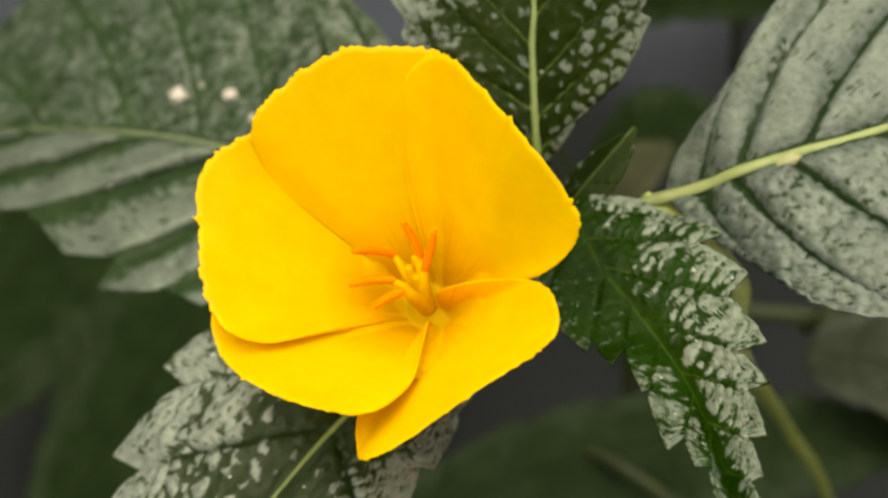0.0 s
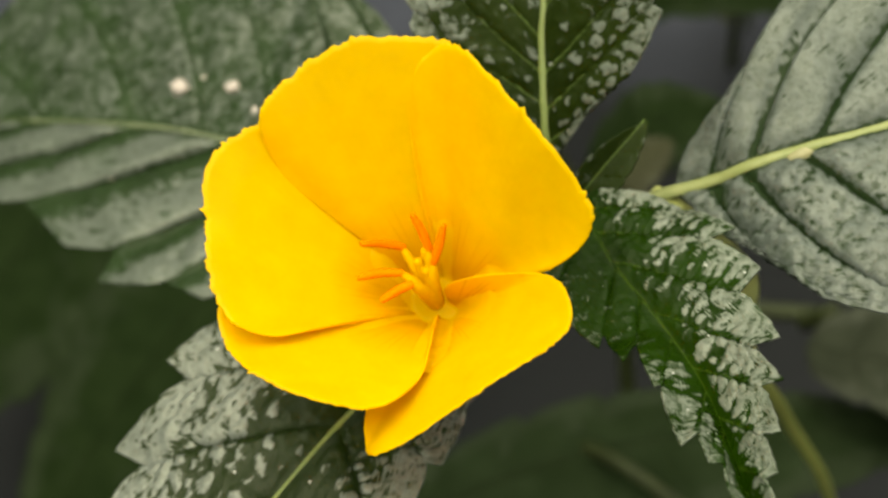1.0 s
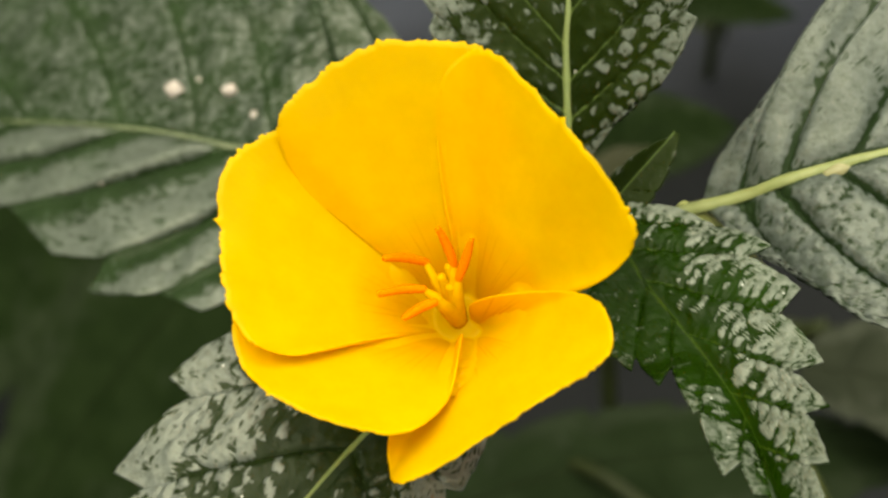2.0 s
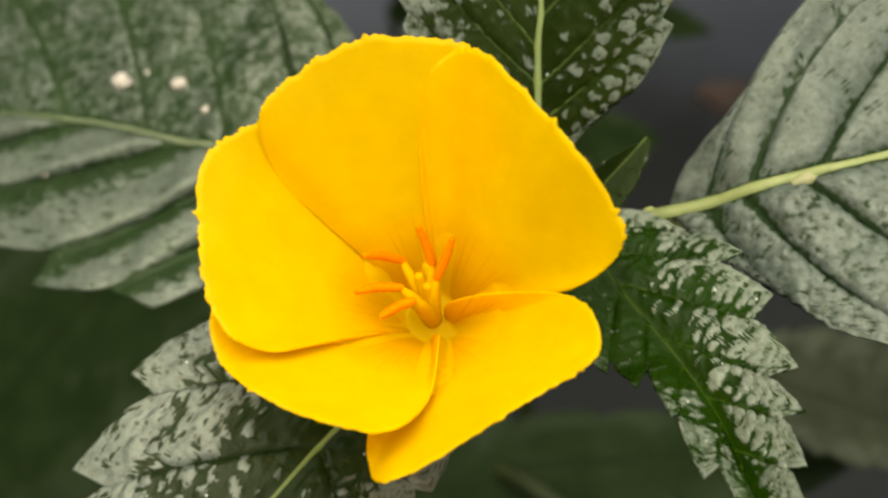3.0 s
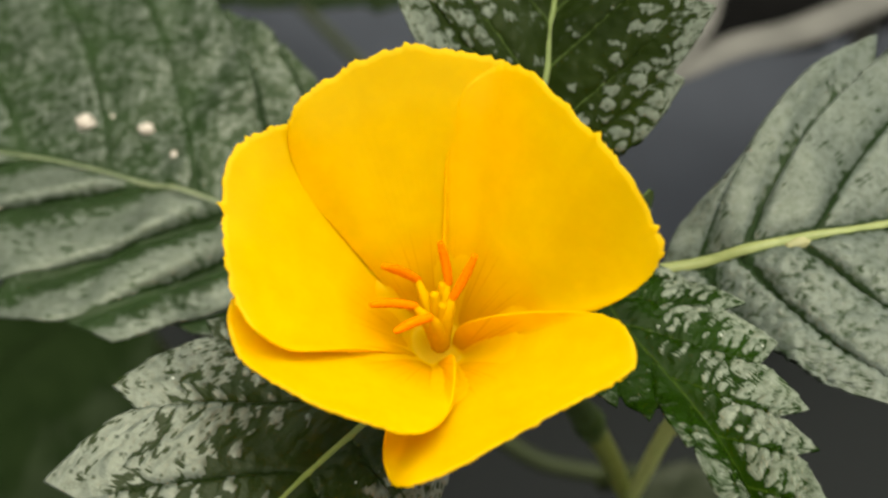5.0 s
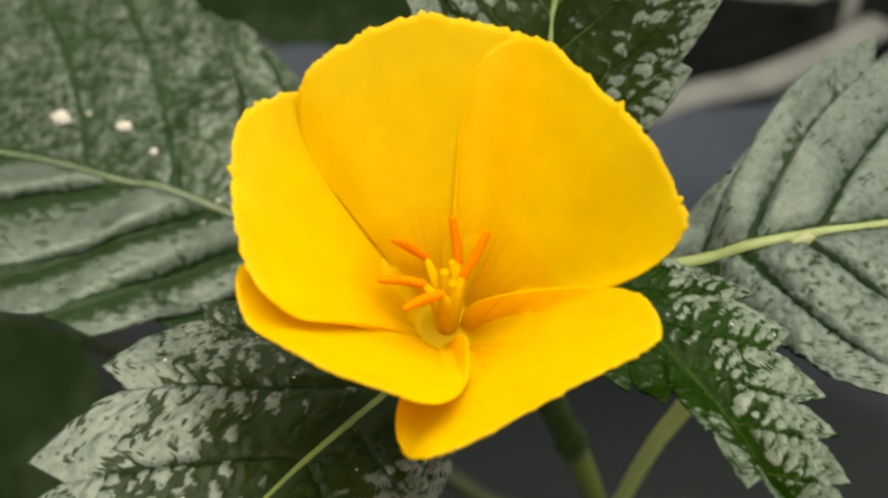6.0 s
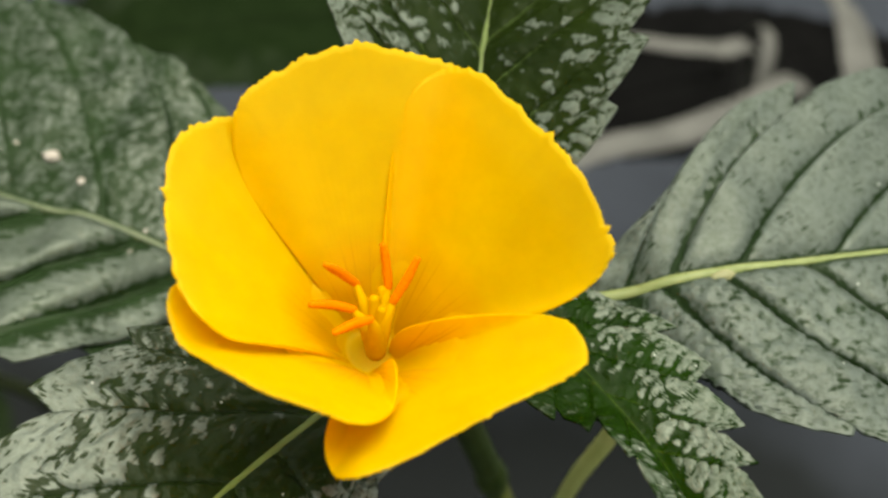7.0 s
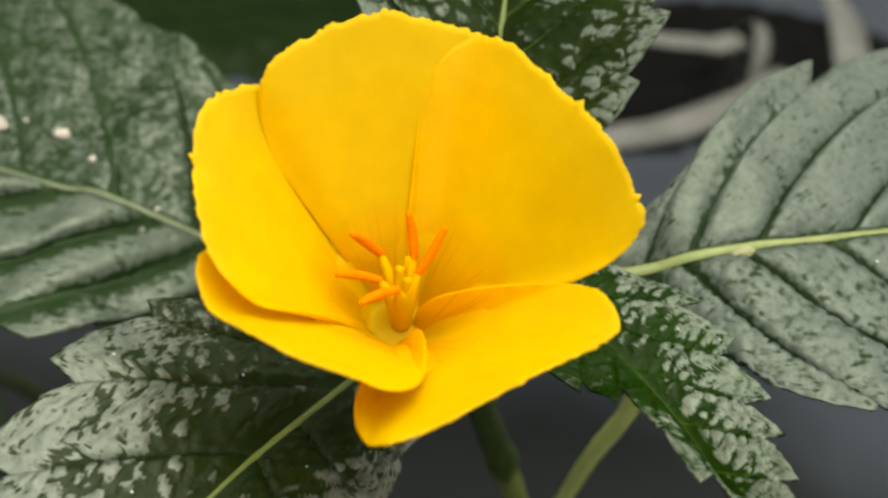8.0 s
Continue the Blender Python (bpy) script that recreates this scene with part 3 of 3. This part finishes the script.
for path in (
    [(50, 31, 310), (48, 26, 330), (45.5, 19, 360), (45.5, 15.5, 385), (37, 18, 400), (31, 19.6, 405)],
    [(12, 19, 396), (13, 19.5, 402), (15.5, 20, 410)],
    [(14, 21, 388), (12, 32, 374), (6, 39.5, 368)],
    [(6, 11, 404), (3, 7, 402), (2, 4, 402)],
    [(11, 17, 398), (17, 17, 401), (22, 14, 405)],
):
    part("petiole", tube_mesh("petiole", np.array(path) * 1e-3, [0.0013, 0.0016, 0.0022], 12, 40), PETIOLE, plant)

# ---- flower ----
BASE = Vector((0.0005, -0.0025, 0.415))
AXIS = Vector((-0.07, -0.22, 1.0)).normalized()
E1 = (Vector((1, 0, 0)) - AXIS * AXIS.x).normalized()
E2 = AXIS.cross(E1)


def in_flower(q):
    return np.array(BASE) + q[..., :1] * np.array(E1) + q[..., 1:2] * np.array(E2) + q[..., 2:] * np.array(AXIS)


def polar(phi, az, r, h):
    a = np.radians(phi + np.asarray(az, float))
    return np.stack([np.asarray(r) * np.cos(a), np.asarray(r) * np.sin(a), np.asarray(h)], -1) * 1e-3


def petal(parent, phi, rim, label, seed, tuck, swell, teeth):
    """A petal fanned out from its claw. rim: turn in degrees, distance and height in mm, from one edge round to the other."""
    rim = np.array(rim)
    q = np.concatenate([polar(phi, [-28], [2], [0.5]), polar(phi, rim[:, 0], rim[:, 1], rim[:, 2]), polar(phi, [28], [2], [0.5])])
    n, m = 321, 40
    edge = glide(q, n)
    rnd = np.random.RandomState(seed)
    b = np.linspace(-1, 1, n)
    claw = polar(phi, b * 28, 2 + 0 * b, 0.5 + 0 * b)
    top = np.clip(1.25 - np.abs(b) * 1.3, 0, 1)
    nick = (np.interp(b, np.linspace(-1, 1, 130), rnd.uniform(-1, 1, 130)) * 0.010 + rnd.uniform(-1, 1, n) * 0.007) * top * np.interp(b, np.linspace(-1, 1, 23), rnd.uniform(0.1, 1.1, 23))
    spike = np.zeros(n)
    for at, tall in teeth:
        i = int((at + 1) / 2 * (n - 1))
        spike[i - 1:i + 2] += np.array([0.3, 1.0, 0.3]) * tall
    s = np.linspace(0, 1, m)[:, None, None]
    reach = 1 + (nick + spike)[None, :, None] * np.clip((s - 0.9) * 10, 0, 1)
    ray = (edge - claw)[None]
    pts = claw[None] + ray * s * reach
    h = edge[None, :, 2:3] - claw[None, :, 2:3]
    pts[..., 2:] += h * (s**swell - s) * 0.9
    # the edge on this side lies under the next petal
    under = np.clip(-b * 1.4, 0, 1)[None, :, None] ** 1.2
    pts[..., 2:] -= tuck * 1e-3 * under * np.sin(np.pi * np.clip(s, 0, 1) ** 1.1)
    wave = 0.00035 * np.sin(b * 26 + seed)[None, :, None] * s**4 * top[None, :, None]
    pts[..., 2:] += wave
    along = np.broadcast_to(s[..., 0], (m, n)).copy() * np.linalg.norm(edge - claw, axis=1)[None] / 0.034
    fan = np.stack([np.broadcast_to(b * 14, (m, n)), along, 0 * along], -1)
    ob = part("petal", grid_mesh("petal", in_flower(pts), {"along": along, "fan": fan}), PETAL, parent, label)
    mod = ob.modifiers.new("thickness", "SOLIDIFY")
    mod.thickness, mod.offset = 0.00022, 0
    return ob


flower = part("flower", tube_mesh("flower", in_flower(np.array([(0, 0, -0.012), (0, 0, -0.007), (0, 0, -0.003), (0, 0, -0.0014)])), [0.0016, 0.0022, 0.0026, 0.0022], 20, 16), STEM, plant,
              "wide open bright yellow flower with five petals")
flower.data.name = "calyx"
PETALS = [
    (100, 1.0, 0.85, [(0.01, 0.016), (0.3, 0.008)],
     [(-36.3, 12.3, 13.7), (-43.1, 22.1, 20.8), (-28.7, 29.7, 25.9), (-0.3, 30.8, 28.6), (29.3, 29.8, 25.9), (39.3, 22.8, 17.1), (26.5, 9.7, 8.4)]),
    (40, 0.0, 0.85, [(0.05, 0.018), (0.12, 0.01), (-0.36, 0.008)],
     [(-36.3, 12.0, 13.0), (-41.7, 20.0, 21.5), (-31.5, 25.6, 28.4), (-4.9, 23.9, 32.4), (33.6, 29.3, 28.6), (47.0, 25.6, 23.6), (50.2, 14.5, 14.8)]),
    (-50, 0.0, 0.80, [(-0.06, 0.02), (-0.1, 0.01)],
     [(-64.3, 14.1, 14.7), (-56.5, 22.1, 19.3), (-45.1, 24.0, 24.7), (2.7, 20.9, 27.6), (24.6, 24.2, 28.1), (44.2, 18.7, 22.0), (67.0, 3.5, 10.4)]),
    (-128, 0.0, 0.72, [(-0.09, 0.02), (0.2, 0.006)],
     [(-36.5, 12.8, 14.5), (-52.0, 24.4, 21.0), (-32.5, 25.6, 23.8), (-6.8, 21.8, 27.6), (25.5, 19.1, 26.3), (41.3, 14.0, 19.3), (59.3, 4.4, 11.7)]),
    (172, 4.0, 0.85, [(-0.05, 0.022), (0.2, 0.006)],
     [(-33.0, 12.9, 8.5), (-44.5, 27.5, 20.5), (-26.6, 31.1, 25.4), (-6.9, 27.7, 25.5), (19.5, 24.0, 26.7), (31.0, 19.7, 22.7), (31.4, 12.2, 15.7)]),
]
for n, (turn, tuck, swell, teeth, rim) in enumerate(PETALS):
    petal(flower, turn, rim, "", 20 + n, tuck, swell, teeth)


# ---- heart of the flower ----
def throat():
    """The corolla tube: the claws of the petals grown together, lying on them as one smooth funnel."""
    down = Matrix((E1, E2, AXIS))
    trees = []
    for ob in flower.children:
        if ob.name.startswith("petal"):
            trees.append(BVHTree.FromPolygons([down @ (v.co - BASE) for v in ob.data.vertices], [p.vertices for p in ob.data.polygons]))
    turns, rings = 144, np.linspace(0.0012, 0.0125, 26)
    high = np.full((len(rings), turns), np.nan)
    for i, r in enumerate(rings):
        for k in range(turns):
            a = 2 * math.pi * k / turns
            hits = [tr.ray_cast(Vector((r * math.cos(a), r * math.sin(a), 0.05)), Vector((0, 0, -1)))[0] for tr in trees]
            hits = [q.z for q in hits if q]
            if hits:
                high[i, k] = max(hits)
        row = high[i]
        known = ~np.isnan(row)
        if known.any():
            high[i] = np.interp(np.arange(turns), np.flatnonzero(known), row[known], period=turns)
        else:
            high[i] = 0.0002
    wide = np.exp(-0.5 * (np.arange(-9, 10) / 3.0) ** 2)
    wide /= wide.sum()
    even = np.stack([np.convolve(np.r_[row[-9:], row, row[:9]], wide, "valid") for row in high])
    fade = np.clip((rings - 0.009) / 0.0035, 0, 1)[:, None]
    h = even * (1 - fade) + np.minimum(even, high) * fade + 0.00012 - 0.0006 * fade**2
    # the claws close the bottom of the throat as a shallow dome
    dome = (0.0048 - 0.0045 * (rings / 0.006) ** 2)[:, None]
    h = np.where(rings[:, None] < 0.009, 0.5 * (h + dome + np.sqrt((h - dome) ** 2 + 0.0008**2)), h)
    a = np.linspace(0, 2 * np.pi, turns + 1)
    h = np.concatenate([h, h[:, :1]], 1)
    pts = np.stack([rings[:, None] * np.cos(a), rings[:, None] * np.sin(a), h], -1)
    pts = np.concatenate([pts[:1] * (0.02, 0.02, 1.0), pts])
    along = np.concatenate([[0.46], 0.46 + rings * 0])[:, None] + 0 * a
    fan = np.stack([np.degrees(a)[None, :] / 2.4 + 0 * along, along, 0 * along], -1)
    part("corolla_tube", grid_mesh("corolla_tube", in_flower(pts), {"along": along, "fan": fan}, flip=True), PETAL, flower)


throat()
part("ovary", tube_mesh("ovary", in_flower(np.array([(0, 0, 0.003), (0, 0, 0.0042), (0, 0, 0.0052), (0, 0, 0.006)])), [0.0009, 0.0009, 0.0008, 0.0005], 16, 12), FILAMENT, flower)
HEART = np.array(BASE) + np.array(AXIS) * 0.0048
for low, tip in (
    ((0.5, 0.4, 427.8), (-1.1, 3.2, 432.9)),
    ((1.0, -1.5, 427.4), (3.3, 1.3, 433.1)),
    ((-3.3, 1.7, 426.5), (-8.1, -0.4, 432.0)),
    ((-3.5, -1.9, 425.8), (-9.4, -3.4, 427.8)),
    ((-1.7, -4.8, 427.9), (-6.2, -6.3, 426.3)),
):
    low, tip = np.array(low) * 1e-3, np.array(tip) * 1e-3
    part("filament", tube_mesh("filament", [HEART, HEART * 0.45 + low * 0.55 + np.array(AXIS) * 0.001, low * 0.95 + tip * 0.05], [0.0013, 0.0009, 0.0004], 10, 20), FILAMENT, flower)
    bend = np.cross(tip - low, (0.3, 0.2, 1.0)) * 0.06
    part("anther", tube_mesh("anther", [low, (low + tip) / 2 + bend, tip], [0.00052, 0.00064, 0.00060, 0.00040], 10, 24), ANTHER, flower, "orange pollen-dusted anther")
for end in ((-1.3, -0.8, 427.3), (-0.2, 0.5, 427.8), (-0.2, -2.1, 426.8)):
    end = np.array(end) * 1e-3
    part("style", tube_mesh("style", [HEART, HEART * 0.5 + end * 0.5, end], [0.0011, 0.0010, 0.0008, 0.0006], 10, 24), FILAMENT, flower, "yellow style")


# ---- pale specks on the broad leaf ----
BROAD = SURFACES[0].data
BROAD_TREE = BVHTree.FromPolygons([v.co for v in BROAD.vertices], [p.vertices for p in BROAD.polygons])


def speck(at, size, seed):
    rnd = np.random.RandomState(seed)
    th, ph = np.linspace(0, np.pi, 9), np.linspace(0, 2 * np.pi, 13)
    r = size * (1 + 0.38 * rnd.uniform(-1, 1, (9, 13)))
    r[:, -1] = r[:, 0]
    r[0], r[-1] = size * 0.8, size * 0.8
    a, b = np.meshgrid(th, ph, indexing="ij")
    pts = np.stack([r * np.sin(a) * np.cos(b) * 1.2, r * np.sin(a) * np.sin(b), r * np.cos(a) * 0.6], -1)
    ob = part("pale_crumb", grid_mesh("pale_crumb", pts, flip=True), SPECK, None)
    spot = BROAD_TREE.ray_cast(Vector((at[0] * 1e-3, at[1] * 1e-3, 0.5)), Vector((0, 0, -1)))[0]
    ob.location = spot + Vector((0, 0, size * 0.35))
    tagged(ob, "small pale crumb lying on a leaf", "crumb", "crumbs on the leaf")


for n, (x, y, z, size) in enumerate(((-59.4, 68.8, 377, 1.5), (-48.3, 67.4, 378, 1.15), (-42.4, 59.8, 379, 0.85), (-55, 71, 377, 0.5), (-31, 51, 378.5, 0.45), (-33, 45, 378, 0.4), (-71.7, 50.3, 378, 0.5))):
    speck((x, y, z), size * 1e-3, 40 + n)


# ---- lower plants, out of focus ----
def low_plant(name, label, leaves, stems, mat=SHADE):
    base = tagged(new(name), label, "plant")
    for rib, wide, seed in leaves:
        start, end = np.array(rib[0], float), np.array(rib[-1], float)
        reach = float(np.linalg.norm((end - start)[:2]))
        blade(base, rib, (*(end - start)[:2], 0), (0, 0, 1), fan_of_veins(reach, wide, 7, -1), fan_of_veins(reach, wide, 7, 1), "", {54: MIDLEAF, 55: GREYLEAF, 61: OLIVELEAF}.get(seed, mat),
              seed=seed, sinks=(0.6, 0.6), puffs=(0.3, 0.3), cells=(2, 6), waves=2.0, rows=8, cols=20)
    for path, r in stems:
        part("stem", tube_mesh("stem", np.array(path) * 1e-3, [r, r * 0.9, r * 0.7], 10, 50), LOWSTEM, base)
    return base


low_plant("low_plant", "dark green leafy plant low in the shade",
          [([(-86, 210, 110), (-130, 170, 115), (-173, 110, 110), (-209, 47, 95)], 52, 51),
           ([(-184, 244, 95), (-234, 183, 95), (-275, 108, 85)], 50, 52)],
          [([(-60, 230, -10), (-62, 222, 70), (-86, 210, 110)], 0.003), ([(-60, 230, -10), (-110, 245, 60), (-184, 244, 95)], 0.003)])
low_plant("low_plant", "dark green leafy plant with long stems near the ground",
          [([(-60, 35, 190), (0, 52, 205), (55, 58, 205), (110, 62, 190)], 24, 54),
           ([(70, 78, 216), (92, 70, 221), (120, 62, 215), (160, 56, 200)], 20, 55),
           ([(10, 150, 200), (32, 155, 215), (60, 160, 210)], 17, 56)],
          [([(20, 95, -10), (18, 92, 90), (22, 126, 170), (57, 114, 170), (80, 110, 170), (100, 105, 170), (131, 98, 170)], 0.0030),
           ([(20, 95, -10), (-5, 72, 150), (14, 50, 212), (55, 20, 200)], 0.0022),
           ([(75, 107, 172), (79, 104, 182), (83, 104, 186)], 0.0032)])
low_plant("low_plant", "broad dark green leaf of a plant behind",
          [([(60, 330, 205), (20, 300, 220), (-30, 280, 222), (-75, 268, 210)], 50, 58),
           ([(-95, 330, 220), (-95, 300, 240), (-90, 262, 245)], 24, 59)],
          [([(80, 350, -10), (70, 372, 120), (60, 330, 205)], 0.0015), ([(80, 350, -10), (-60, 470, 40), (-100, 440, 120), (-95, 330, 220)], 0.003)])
low_plant("low_plant", "olive and dark green leaves of a low plant behind",
          [([(12, 128, 212), (24, 138, 220), (37, 149, 216)], 10, 61), ([(-30, 268, 140), (10, 262, 152), (50, 258, 152), (92, 252, 140)], 20, 62)],
          [([(30, 200, -10), (22, 160, 140), (12, 128, 212)], 0.002), ([(30, 200, -10), (-20, 250, 90), (-30, 268, 140)], 0.0025)])
# an added black sheet stands in for the dark gap between the straps
low_plant("dark_gap_sheet", "black leaf-shaped sheet added for the dark gap behind the bleached straps",
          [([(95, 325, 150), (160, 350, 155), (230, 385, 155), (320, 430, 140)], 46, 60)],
          [([(70, 330, -10), (75, 328, 90), (95, 325, 150)], 0.003)], GAPBLACK)


# ---- bleached straps behind the plant ----
def strap(path, wide, label):
    ob = part("dry_strap", tube_mesh("dry_strap", np.array(path) * 1e-3, [wide * 0.4, wide, wide, wide * 0.7], 14, 60, 0.35), STRAW, None)
    tagged(ob, label, "dry leaf", "bleached straps")


strap([(102, 252, 198), (112, 256, 204), (127, 264, 207), (154, 275, 207), (186, 295, 206), (216, 316, 200), (246, 326, 110), (256, 331, 2)], 0.0068, "long bleached grey strap-shaped dry leaf")
strap([(102, 252, 198), (109, 263, 203), (117, 276, 207), (132, 318, 209), (160, 317, 214), (176, 319, 213), (194, 327, 204), (209, 332, 120), (214, 337, 2)], 0.005, "bent bleached grey strap-shaped dry leaf")
strap([(206, 380, 150), (203, 347, 205), (196, 313, 200), (200, 330, 100), (205, 345, 2)], 0.003, "narrow bleached pinkish strap-shaped dry leaf")
strap([(228, 372, 215), (238, 355, 213), (241, 336, 208), (241, 323, 195), (249, 333, 100), (251, 338, 2)], 0.009, "broad bleached grey strap-shaped dry leaf")


# ---- a scrap of rusty litter on the ground ----
def litter(x, y, size):
    rnd = np.random.RandomState(77)
    v, a = np.meshgrid(np.linspace(0, 1, 8), np.linspace(0, 2 * np.pi, 25), indexing="ij")
    r = size * v * (1 + 0.2 * np.r_[rnd.uniform(-1, 1, 24), 0][None, :])
    z = 0.004 + 0.006 * (1 - v**2) + 0.003 * np.sin(a * 3) * v * np.clip((0.99 - v) * 20, 0, 1)
    ob = part("leaf_litter", grid_mesh("leaf_litter", np.stack([r * np.cos(a) * 1.5, r * np.sin(a), z], -1)), LITTER, None)
    ob.modifiers.new("thickness", "SOLIDIFY").thickness = 0.004
    ob.location = (x, y, -0.012)
    tagged(ob, "rusty brown scrap of litter on dark ground", "litter")


litter(0.122, 0.322, 0.008)
